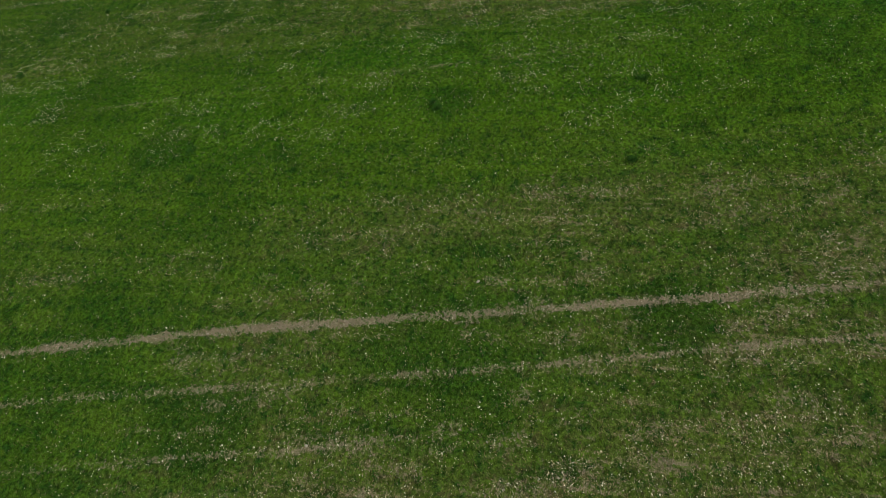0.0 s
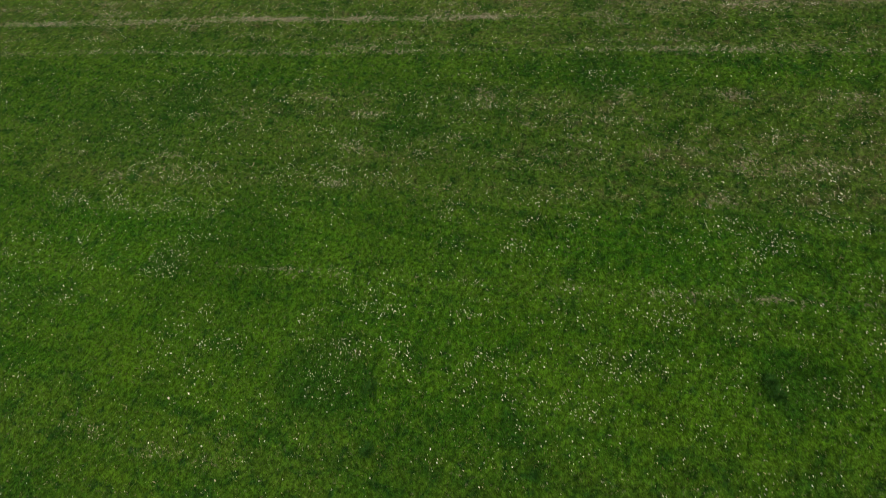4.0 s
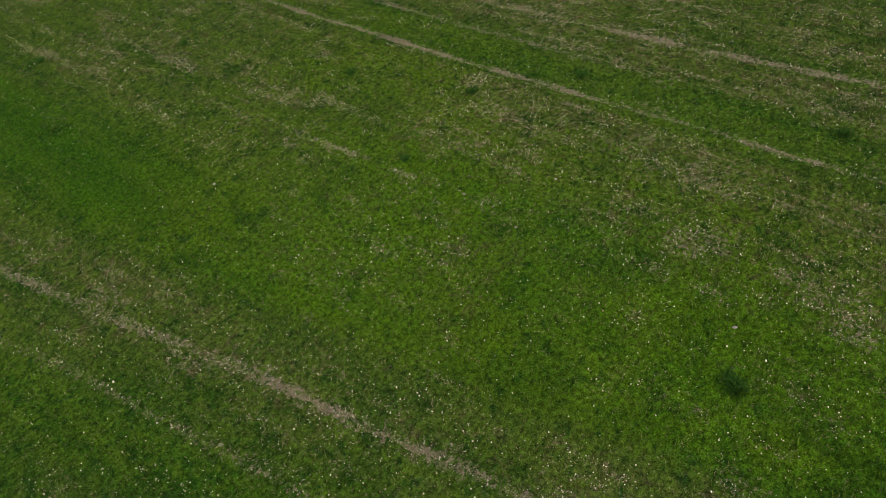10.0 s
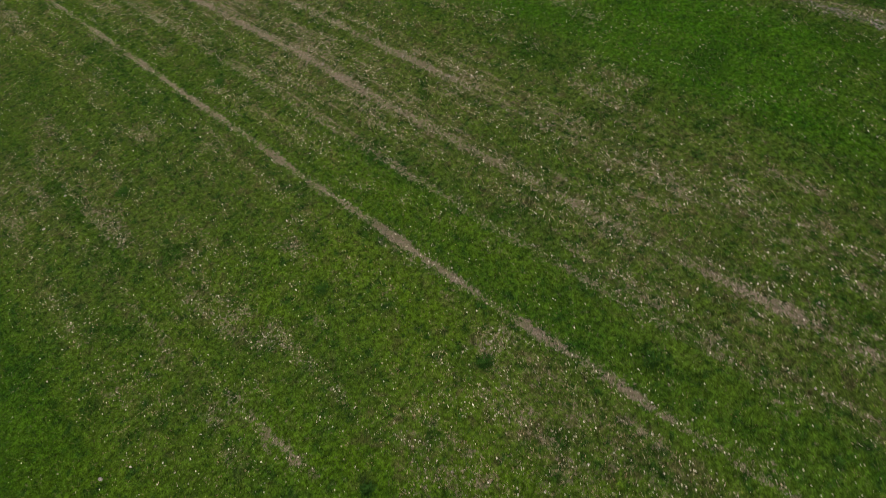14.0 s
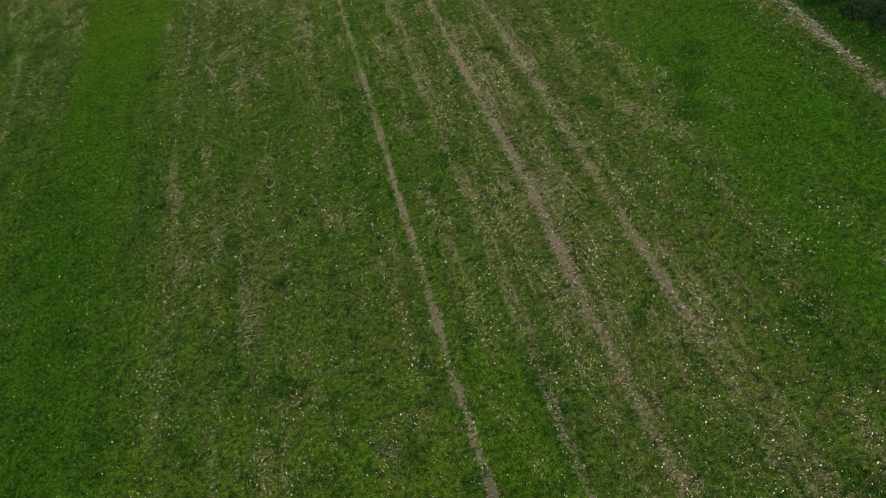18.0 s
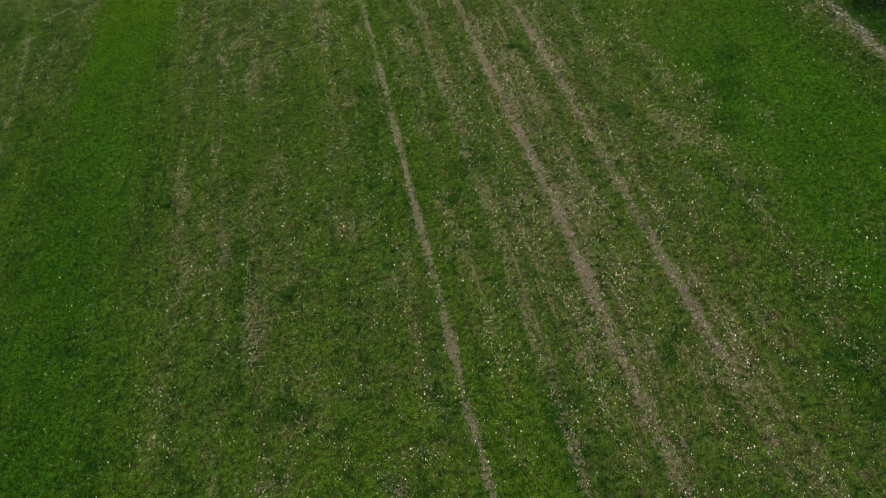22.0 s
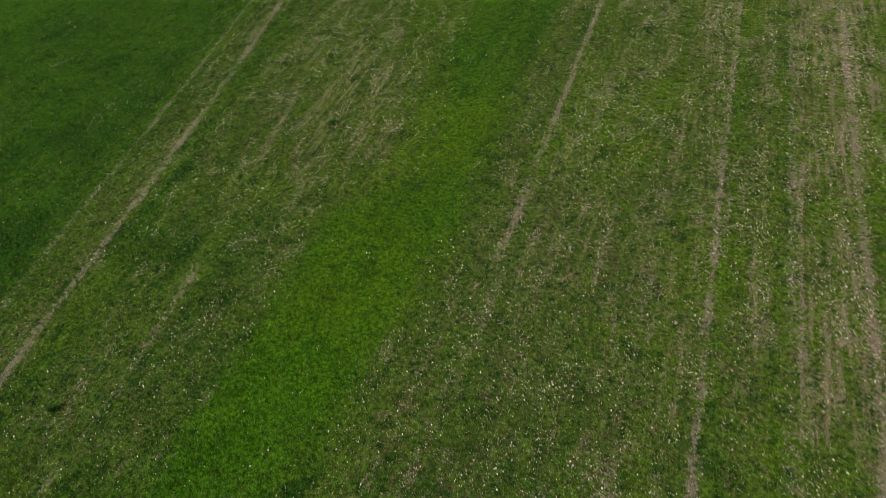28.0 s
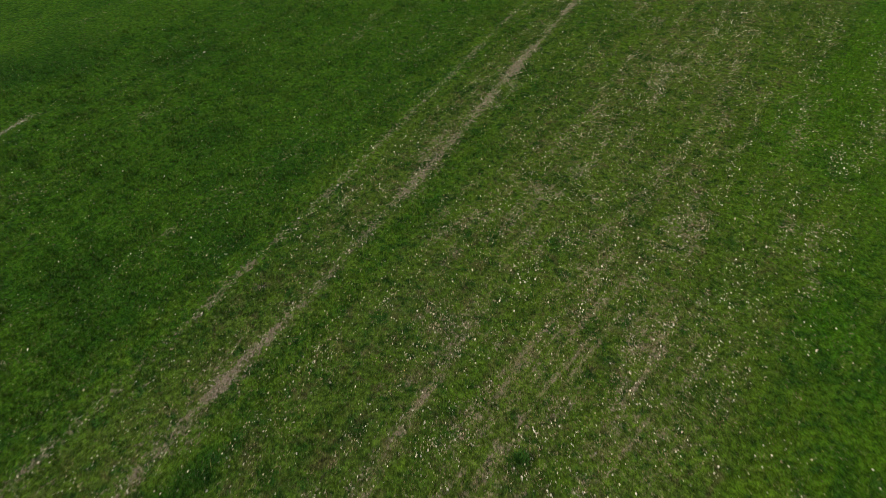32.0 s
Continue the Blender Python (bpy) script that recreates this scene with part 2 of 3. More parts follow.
# ---------------------------------------------------------------- the field's plan
# Two bundles of wheel tracks: one along y, the other leaning by SLANT. Each: centre line, half width, bareness, gap-prone.
SLANT = -0.19
TRACKS = {
    "tramline_1": ([(0.6, -17), (0.4, -5), (0.1, 3), (0.0, 10), (-0.05, 22), (-0.15, 37), (-0.2, 64), (-0.3, 84)], 0.088, [(-17, 0.5), (-8, 0.75), (-6.5, 0.58), (-4, 0.62), (-2, 1.0), (5, 1.0), (9, 0.95), (20, 1.0), (40, 0.9), (46, 0.5), (52, 0.8), (64, 0.6)]),
    "tramline_2": ([(2.7, -13), (2.1, -2), (1.9, 5), (1.9, 16), (1.85, 28), (1.9, 43), (1.85, 62), (1.8, 80)], 0.12, [(-13, 0.25), (-4, 0.3), (0, 0.45), (8, 0.5), (30, 0.5), (45, 0.62), (62, 0.5)]),
    "tramline_3": ([(4.6, -11), (3.95, -4), (3.75, 3), (3.62, 10), (3.72, 15), (3.56, 24), (3.7, 34), (3.8, 58), (3.8, 76)], 0.135, [(-11, 0.6), (-4, 0.85), (2, 0.6), (10, 0.75), (14, 0.95), (30, 0.85), (58, 0.8)]),
    "tramline_4": ([(6.1, -7), (5.75, 2), (5.7, 7), (5.65, 12), (5.64, 18), (5.6, 25), (5.7, 31), (5.9, 40), (5.9, 58), (6.0, 76)], 0.115, [(-7, 0.2), (2, 0.3), (8, 0.35), (9.5, 0.9), (16, 1.0), (19, 0.8), (26, 0.9), (58, 0.9)]),
    "tramline_0": ([(-5.35, -1), (-5.6, 6), (-5.95, 16), (-6.1, 35), (-6.2, 45), (-6.3, 58), (-6.5, 84)], 0.10, [(-1, 0.0), (1, 0.55), (2.4, 0.2), (3, 0.65), (6, 0.6), (8, 0.1), (15, 0.2), (26, 0.2), (28, 0.55), (30, 0.1), (33, 0.3), (36, 0.4), (38, 0.65), (40, 0.75), (41.5, 0.3), (44, 0.5), (45, 0.9), (58, 0.8)]),
    "wheel_track_1": ([(-8.2, -25), (-10.7, -12), (-11.9, -6), (-12.9, 0), (-14.2, 6.5), (-16.8, 20), (-19.3, 32), (-20.42, 38.5), (-21.66, 45.5), (-23.22, 53), (-25, 61), (-30.4, 88)], 0.135, [(-25, 0.15), (-13, 0.3), (-11, 0.8), (-5, 0.8), (1, 0.66), (5, 0.55), (20, 0.7), (32, 0.8), (88, 0.85)]),
    "wheel_track_2": ([(-10.4, -25), (-11.6, -17), (-12.9, -10), (-14.1, -4.5), (-15.6, 4.5), (-18.5, 18.5), (-21.3, 32), (-22.6, 39), (-23.8, 46), (-25, 52), (-26.3, 58), (-32.2, 86)], 0.12, [(-25, 0.3), (-17, 0.5), (-10, 0.42), (-2, 0.42), (5, 0.36), (30, 0.45), (45, 0.5), (86, 0.4)]),
    "field_track_1": ([(-36, -3), (-33.2, -16), (-31.8, -24), (-30.6, -31), (-29, -39)], 0.13, [(-39, 0.95), (-31, 1.0), (-24, 1.0), (-16, 0.9), (-3, 0.75)]),
    "field_track_2": ([(-37.5, -4), (-34.9, -17.5), (-33.9, -23), (-33, -27.5), (-31, -37)], 0.11, [(-37, 0.5), (-29, 0.75), (-25, 0.55), (-17, 0.65), (-4, 0.6)]),
    "field_track_3": ([(-38.8, -9), (-37.8, -13.5), (-36.5, -20), (-35.5, -24)], 0.11, [(-24, 0.2), (-21.5, 0.7), (-19.5, 0.8), (-17, 0.5), (-9, 0.4)]),
    "faint_track_1": ([(-25, 4), (-23.2, -6.2), (-22.5, -9.6), (-21.2, -16.5), (-20.5, -20), (-18.5, -30)], 0.10, [(-30, 0.08), (-25, 0.38), (-23.5, 0.38), (-22.5, 0.11), (-20.5, 0.45), (-18, 0.45), (-17, 0.19), (-16.2, 0.38), (-15, 0.08), (-10, 0.08), (-9.5, 0.49), (-6.4, 0.52), (-5.6, 0.08), (4, 0.08)]),
    "faint_track_2": ([(-14.9, 27), (-15.2, 31.5), (-15.6, 34.5), (-17, 41.8), (-17.8, 46.5), (-19, 54)], 0.13, [(27, 0.08), (30, 0.26), (31.5, 0.56), (34.5, 0.56), (35.5, 0.11), (41, 0.15), (42, 0.41), (46, 0.45), (47.5, 0.08), (54, 0.08)]),
    "stony_scrape": ([(-36.4, 34), (-36.35, 37.5), (-36.3, 39.5), (-36.2, 40.6), (-35.9, 41.6), (-36.0, 43)], 0.40, [(34, 0.1), (36.6, 0.3), (37.8, 0.75), (41.0, 0.8), (41.8, 0.3), (43, 0.0)]),
    "stony_line": ([(-35.6, 39), (-35.7, 41.1), (-36.1, 42.8), (-36.5, 44.6), (-35.4, 46.3), (-34.9, 49.5), (-35.4, 53), (-36.3, 56.5)], 0.12, [(39, 0.4), (41, 1.0), (44.2, 0.95), (44.9, 0.12), (50, 0.14), (56.5, 0.1)]),
    "gravel_strip": ([(14.4, -12), (14.28, 6), (14.22, 7.2), (14.35, 9.2), (14.22, 11.7), (14.75, 17), (15.0, 20), (15.6, 45)], 0.20, [(-12, 0.4), (6, 0.42), (8, 0.5), (9.4, 0.7), (11, 0.4), (17, 0.55), (45, 0.5)]),
    "verge_strip": ([(17.4, 0), (17.5, 9), (17.6, 18), (17.8, 32)], 0.16, [(0, 0.6), (32, 0.6)]),
}


def span(line):
    return min(q[1] for q in line), max(q[1] for q in line)


# small hollows where the grass stands dark and wet: x, y, radius
DARK_SPOTS = [(-13.1, -14.6, 1.6), (-31.6, -29.3, 1.6), (-36.3, -16.7, 1.8), (-25.6, -10.5, 1.5), (-17.1, -0.7, 1.2), (-16.8, -9.0, 1.2), (10.9, 19.4, 0.7), (9.9, 17.9, 0.8), (9.2, 16.4, 0.8), (10.4, 3.4, 0.9), (8.2, 8.3, 0.7), (9.9, 31.4, 0.7), (-22.5, -21.3, 1.2), (-8.8, -13.5, 1.6)]


def along(points, y):
    """The centre line's x at y."""
    p = sorted(points, key=lambda q: q[1])
    return np.interp(y, [q[1] for q in p], [q[0] for q in p])


def value_noise(x, y, seed):
    """Smooth noise in 0..1 on arrays."""
    xi, yi = np.floor(x).astype(int), np.floor(y).astype(int)
    fx, fy = x - xi, y - yi
    fx, fy = fx * fx * (3 - 2 * fx), fy * fy * (3 - 2 * fy)

    def corner(i, j):
        h = (i * 374761393 + j * 668265263 + seed * 1442695041) & 0x7FFFFFFF
        h = ((h ^ (h >> 13)) * 1274126177) & 0x7FFFFFFF
        return ((h ^ (h >> 16)) & 0xFFFF) / 65535.0

    a, b = corner(xi, yi) * (1 - fx) + corner(xi + 1, yi) * fx, corner(xi, yi + 1) * (1 - fx) + corner(xi + 1, yi + 1) * fx
    return a * (1 - fy) + b * fy


def fractal(x, y, seed, octaves=4):
    total, size = 0.0, 0.0
    for k in range(octaves):
        w = 0.55**k
        total = total + w * value_noise(x * 2**k + 17 * k, y * 2**k - 9 * k, seed + k)
        size += w
    return total / size


def smooth(a, lo, hi):
    t = np.clip((a - lo) / (hi - lo), 0, 1)
    return t * t * (3 - 2 * t)


def bump_at(a, centre, width):
    return np.exp(-(((a - centre) / width) ** 2))


def slanted(x, y):
    """The across coordinate of the leaning bundle: 0 on its main track."""
    return (x + 12.9 - SLANT * 0.98 * y) * 0.982


def lean_share(x, y):
    """1 where the drills lean with the slanted tracks, 0 where they run along y."""
    return np.maximum(smooth(slanted(x, y), 3.0, -1.0), smooth(x, -10.0, -12.5) * smooth(y, 24, 32))


def sward(x, y):
    """How thin, lush and dark the sward is (each 0..1), and the soil that tracks lay bare."""
    s = slanted(x, y)
    lean = lean_share(x, y)
    wob = 1.2 * (fractal(x * 0.12, y * 0.12, 5) - 0.5)
    across, run = np.where(lean > 0.5, s, x) + wob * 0.5, y
    rows = fractal(across * 1.5, run * 0.05, 11, 4)
    wide = fractal(across * 0.3, run * 0.035, 23, 3)
    patch = fractal(x * 0.17, y * 0.17, 31, 4)
    rough = smooth(rows * 0.6 + patch * 0.5, 0.36, 0.70)
    thin = (0.45 - 0.28 * lean) * smooth(rows * 0.5 + wide * 0.4 + patch * 0.35, 0.52, 0.85)
    north, south = smooth(y, 20, 30), smooth(y, 8, 0)

    def worn(strip):
        return np.maximum(thin, strip)

    # beside the slanted tracks
    thin = worn(0.85 * bump_at(s, 0.7, 1.2) * (0.45 + 0.55 * rough) * (1 - north))
    thin = worn(0.55 * bump_at(s, -1.0, 1.2) * (0.4 + 0.6 * rough))
    thin = worn((0.42 + 0.24 * smooth(y, 40, 48)) * smooth(s, 0.3, 1.2) * smooth(x, -11.2, -12.8) * (0.35 + 0.65 * rough) * north)
    # the far corner: sparse growth in streaks that lean a little more than the tracks
    far = x + 17.0 + 0.21 * (y - 42.3)
    streak = fractal(far * 1.3, y * 0.07, 53, 3)
    sparse = smooth(y, 33, 43) * smooth(y, 59, 46) * smooth(far, -3.0, -0.6) * smooth(far, 8.0 - 4.0 * smooth(y, 42, 35), 4.6 - 3.2 * smooth(y, 42, 35))
    thin = worn(sparse * (0.36 + 0.36 * smooth(streak, 0.34, 0.66) + 0.14 * rough))
    thin = worn(0.95 * bump_at(far, 0.0, 0.28) * smooth(y, 39, 41) * smooth(y, 49, 46))
    thin = worn(0.62 * smooth(s, -3.0, -4.5) * smooth(s, -9.8, -7.2) * (0.35 + 0.65 * rough) * south)
    thin = worn(smooth(s, -14.5, -20.5) * (0.35 + 0.65 * rough) * south * (0.26 + 0.50 * smooth(y, -13, -22)))
    thin = worn(0.62 * smooth(s, -24.5, -27.0) * smooth(y, -20, -26) * (0.5 + 0.5 * rough))
    thin = worn(smooth(s, 1.6, 3.4) * smooth(x, -1.5, -4.0) * south * smooth(y, -24, -16) * (0.16 + 0.38 * smooth(fractal(x * 0.45, y * 0.45, 43, 3), 0.4, 0.62)))
    # west of the tramlines, between them, and east to the gravel
    thin = worn(smooth(x, -9.0, -7.4) * smooth(x, 0.3, -0.4) * smooth(y, -1, 8) * (0.22 + 0.16 * north + 0.05 * smooth(y, 17, 10) + 0.33 * rough))
    thin = worn(smooth(s, 4.0, 7.0) * smooth(x, 0.3, -0.5) * south * (0.32 + 0.46 * rough))
    thin = worn(smooth(x, 1.6, 2.2) * smooth(x, 7.6, 6.0) * (0.44 + 0.56 * rough) * (0.62 + 0.38 * smooth(y, -2, 8)))
    thin = worn(bump_at(x, 1.0, 0.8) * (0.22 + 0.4 * smooth(y, 6, 12) * (0.5 + rough)))
    thin = worn(smooth(x, 6.0, 7.0) * smooth(x, 13.5, 9.0) * (0.14 + 0.46 * rough))
    thin = worn(0.8 * bump_at(x, 14.7, 0.45))
    thin = worn(0.4 * smooth(x, 14.6, 15.0) * smooth(x, 16.4, 15.4) * (0.3 + 0.7 * rough))
    thin = worn(0.35 * smooth(x, 14.6, 15.4) * rough)
    # lush strips
    wob = 0.8 * (fractal(y * 0.3, x * 0, 13, 2) - 0.5)
    left = np.interp(y, [0, 16, 36, 41, 46, 50, 56], [-12.2, -11.9, -12.3, -13.0, -13.6, -14.6, -15.8])
    lush = smooth(x, -8.3 + wob + 0.9 * smooth(y, 32, 40), -9.5 + wob + 0.9 * smooth(y, 32, 40)) * smooth(x, left - 1.0, left + 0.9) * smooth(y, 4, 12) * (0.50 + 0.45 * smooth(patch, 0.35, 0.6) - 0.30 * smooth(y, 36, 44)) * (0.55 + 0.45 * smooth(fractal(x * 0.5, y * 0.22, 29, 3), 0.3, 0.6))
    lush = np.maximum(lush, bump_at(x, 1.0, 0.7) * smooth(y, -14, -6) * smooth(y, 14, 8) * 0.28 * smooth(patch, 0.2, 0.5))
    lush = np.maximum(lush, smooth(x, 7.8, 9.6) * smooth(x, 14, 13) * smooth(patch + wide * 0.4, 0.42, 0.70) * (0.34 + 0.3 * smooth(x, 8.6, 10.0)))
    lush = np.maximum(lush, 0.75 * bump_at(x, 11.2, 2.0) * smooth(y, 28, 33) * (0.6 + 0.4 * rough))
    lush = np.maximum(lush, smooth(s, 1.5, 2.5) * smooth(x, -2, -5) * south * (0.22 + 0.35 * smooth(patch, 0.3, 0.55)))
    lush = np.maximum(lush, 0.45 * smooth(s, -2.8, -4.0) * smooth(y, 18, 28))
    lush = np.maximum(lush, 0.30 * smooth(s, -8.0, -10.0) * smooth(s, -17, -14) * south)
    lush = lush * (1 - 0.85 * sparse)
    dark = smooth(patch, 0.42, 0.25) * 0.45 * (1 - 0.65 * smooth(x, -9.5 - 4 * north, -7.5 - 4 * north) * smooth(x, 7.5, 6.5))
    dark = np.maximum(dark, smooth(s, -2.2, -3.6) * smooth(y, 8, 22) * (0.3 + 0.4 * smooth(patch, 0.55, 0.35)))
    dark = np.maximum(dark, bump_at(x, -10.6, 1.5) * smooth(y, 2, 8) * smooth(y, 27, 16) * smooth(s, 0.4, 1.4) * 0.35)
    dark = np.maximum(dark, 0.34 * smooth(s, -2.2, -3.6) * smooth(s, -9.5, -7.0) * smooth(y, 6, 1) * smooth(y, -19, -14) * smooth(patch, 0.65, 0.4))
    ragged = fractal(x * 0.9, y * 0.9, 19, 4)
    for px, py, pr in DARK_SPOTS:
        dark = np.maximum(dark, 0.6 * smooth(np.exp(-(((x - px) ** 2 + (y - py) ** 2) / pr**2)) + 0.9 * (ragged - 0.5), 0.15, 0.75))
    dark = np.maximum(dark, (0.7 + 0.25 * smooth(patch, 0.6, 0.35)) * smooth(x, 14.4, 15.6))
    dark = np.maximum(dark, 0.45 * bump_at(x, 13.4, 0.7) * smooth(patch, 0.7, 0.35))
    thin = thin * (1 - 0.7 * lush) * (1 - 0.5 * dark)
    thin = np.maximum(thin * (1 - 0.7 * smooth(s, -2.4, -3.6) * smooth(y, 8, 22)), 0.16 * smooth(s, -2.4, -3.6) * smooth(y, 8, 22) * rough)
    return np.clip(thin, 0, 1), np.clip(lush, 0, 1), np.clip(dark, 0, 1)


def young(x, y):
    """Where the grass is fresh and yellowish green, 0..1."""
    s, patch = slanted(x, y), smooth(fractal(x * 0.2, y * 0.2, 37, 3), 0.25, 0.6)
    out = smooth(x, -12.8, -11.2) * smooth(x, -6.5, -9.6) * smooth(y, 24, 34) * smooth(y, 50, 43) * (0.46 + 0.40 * patch)
    out = np.maximum(out, smooth(s, 1.5, 2.8) * smooth(x, 0.6, -1.0) * smooth(y, 13, 5) * (0.26 + 0.38 * patch))
    out = np.maximum(out, smooth(s, 1.2, 2.4) * smooth(s, 8.5, 5.5) * smooth(y, -11, -7) * smooth(y, 5, -1) * (0.30 + 0.36 * patch))
    out = np.maximum(out, bump_at(x, 1.0, 0.75) * (0.2 + 0.2 * bump_at(y, 7, 7)) * patch)
    out = np.maximum(out, smooth(x, -7.0, -5.5) * smooth(x, 6.5, 5.0) * smooth(y, 22, 34) * 0.7 * patch)
    out = np.maximum(out, smooth(s, 0.5, 2.0) * smooth(x, -10.5, -12.5) * smooth(y, 30, 40) * 0.35 * patch)
    out = np.maximum(out, smooth(x, 8.6, 9.6) * smooth(x, 11.6, 10.6) * smooth(y, 17, 22) * 0.6 * patch)
    out = np.maximum(out, smooth(s, -9.0, -12.0) * smooth(s, -20, -17) * smooth(y, 0, -6) * 0.3 * patch)
    return out


def flowery(x, y):
    """Green strips that are full of white flowers all the same, 0..1."""
    s = slanted(x, y)
    out = smooth(s, -2.0, -3.5) * smooth(s, -18, -13) * smooth(y, 10, 3) * smooth(fractal(x * 0.3, y * 0.3, 17, 2), 0.3, 0.6)
    out = np.maximum(out, 0.95 * smooth(s, 0.4, 1.4) * smooth(x, -11.0, -12.8) * smooth(y, 28, 36) * smooth(fractal(s * 0.9, y * 0.12, 27, 3), 0.35, 0.6))
    return np.maximum(out, smooth(s, -24.0, -27.0) * smooth(y, -19, -26))


def drilled(x, y):
    """Fine rows, about a foot apart, along the way the field was worked: 0..1."""
    across = np.where(lean_share(x, y) > 0.5, slanted(x, y), x)
    return smooth(fractal(across * 3.1, y * 0.16, 51, 2), 0.32, 0.68)


def clearings(x, y, thin):
    """Small gaps in the sward, drawn out along the way the field was worked, where it is thin: 0..1."""
    across = np.where(lean_share(x, y) > 0.5, slanted(x, y), x)
    gap = 0.62 * fractal(across * 3.4, y * 0.55, 101, 3) + 0.38 * fractal(x * 1.6, y * 1.6, 111, 3)
    return 0.46 * smooth(gap + 0.16 * np.minimum(thin, 0.8), 0.57, 0.78) * smooth(thin, 0.02, 0.22)


def clumped(x, y):
    """Clumps of thicker grass, a foot or two across: 0..1."""
    return smooth(fractal(x * 1.9, y * 1.9, 131, 3), 0.34, 0.64)


def bareness(x, y, thin):
    """The soil laid bare by the tracks and by gaps in the sward, 0..1."""
    out = clearings(x, y, thin)
    for n, (line, half, worn) in enumerate(TRACKS.values()):
        lo, hi = span(line)
        near = np.nonzero((np.abs(x - along(line, y)) < 1.1) & (y > lo) & (y < hi))[0]
        if not len(near):
            continue
        u, v = x[near], y[near]
        d = np.abs(u - along(line, v) - 0.07 * (fractal(v * 0.5, u * 0 + n, 41 + n, 2) - 0.5))
        d = np.abs(d + 1.3 * half * (fractal(u * 3.5, v * 3.5, 47 + n, 3) - 0.5))
        live = np.interp(v, [q[0] for q in worn], [q[1] for q in worn]) * (0.26 + 1.25 * fractal(v * 0.8, u * 0 + 3 * n, 61 + n, 4))
        ends = smooth(v, lo, lo + 2) * smooth(v, hi, hi - 2)
        w = 0.85 * half * (0.6 + 0.8 * fractal(v * 1.3, u * 0 + 7 * n, 81 + n, 3))
        out[near] = np.maximum(out[near], live * ends * np.maximum(smooth(d, w * 2.8, w * 0.2), 0.30 * smooth(d, w * 5.0, w)))
    return out


def swell(x, y):
    """The ground's gentle unevenness."""
    return 0.05 * (fractal(x * 0.25, y * 0.25, 3, 3) - 0.5)


# ---------------------------------------------------------------- ground


def mesh_from(name, verts, faces, material, attributes=(), smooth_shade=True):
    """A mesh from arrays: verts n x 3, faces n x k."""
    me = bpy.data.meshes.new(name)
    k = faces.shape[1]
    me.vertices.add(len(verts))
    me.vertices.foreach_set("co", np.ascontiguousarray(verts, np.float32).ravel())
    me.loops.add(faces.size)
    me.loops.foreach_set("vertex_index", np.ascontiguousarray(faces, np.int32).ravel())
    me.polygons.add(len(faces))
    me.polygons.foreach_set("loop_start", np.arange(0, faces.size, k, dtype=np.int32))
    me.polygons.foreach_set("use_smooth", np.full(len(faces), smooth_shade))
    me.update(calc_edges=True)
    for key, values in attributes:
        me.attributes.new(key, "FLOAT", "POINT").data.foreach_set("value", np.ascontiguousarray(values, np.float32))
    me.materials.append(material)
    return me


def grid_faces(nx, ny):
    i = (np.arange(ny - 1)[:, None] * nx + np.arange(nx - 1)[None]).ravel()
    return np.stack([i, i + 1, i + 1 + nx, i + nx], 1)


far = np.cumsum(0.6 * 1.28 ** np.arange(30))
gx = np.r_[-44 - far[::-1], np.arange(-44, 20.01, 0.24), 20 + far]
gy = np.r_[-42 - far[::-1], np.arange(-42, 64.01, 0.24), 64 + far]
X, Y = [a.ravel() for a in np.meshgrid(gx, gy)]
thin, lush, dark = sward(X, Y)
ground = new("ground", mesh_from("ground", np.stack([X, Y, swell(X, Y)], 1), grid_faces(len(gx), len(gy)), meadow,
             (("thin", thin), ("lush", lush), ("dark", dark), ("lean", lean_share(X, Y)), ("young", young(X, Y)), ("bare", bareness(X, Y, thin)))))
tagged(ground, "green meadow ground with worn and lush strips", "ground", kind="structure")

# wheel tracks: shallow worn ribbons that lie on the meadow
for name, (line, half, worn) in TRACKS.items():
    lo, hi = span(line)
    v, u = np.arange(lo, hi, 0.12), np.linspace(-0.62, 0.62, 25)
    U, V = [a.ravel() for a in np.meshgrid(u, v)]
    xs = along(line, V) + U
    thin, lush, dark = sward(xs, V)
    b = bareness(xs, V, thin)
    edge = smooth(np.abs(U), 0.62, 0.45)
    z = swell(xs, V) + 0.012 * edge + 0.01 * (fractal(xs * 6, V * 6, 7, 2) - 0.5) * edge - 0.004 * (1 - edge)
    kind = "faint worn line" if "faint" in name else "stony strip" if "st" in name[:3] or "strip" in name else "bare wheel track"
    t = new(name, mesh_from(name, np.stack([xs, V, z], 1), grid_faces(len(u), len(v)), meadow, (("thin", thin), ("lush", lush), ("dark", dark), ("lean", lean_share(xs, V)), ("young", young(xs, V)), ("bare", b))))
    tagged(t, f"{kind} of pale trodden soil through the grass", "track", kind="structure")

# ---------------------------------------------------------------- grass, flowers, stones: what nobody could count
rng = np.random.default_rng(4)


def near_path(x, y):
    """Where the meadow is seen near at hand: a broad belt along the flight."""
    belt = [(-42, -24), (-30, -18), (-20, -9), (-12, -3), (-3, 2), (1, 8), (1, 20), (0, 34), (-8, 40), (-18, 46)]
    d = np.full(x.shape, 1e9)
    for (ax, ay), (bx, by) in zip(belt, belt[1:]):
        k = np.clip(((x - ax) * (bx - ax) + (y - ay) * (by - ay)) / ((bx - ax) ** 2 + (by - ay) ** 2), 0, 1)
        d = np.minimum(d, np.hypot(x - ax - k * (bx - ax), y - ay - k * (by - ay)))
    return d


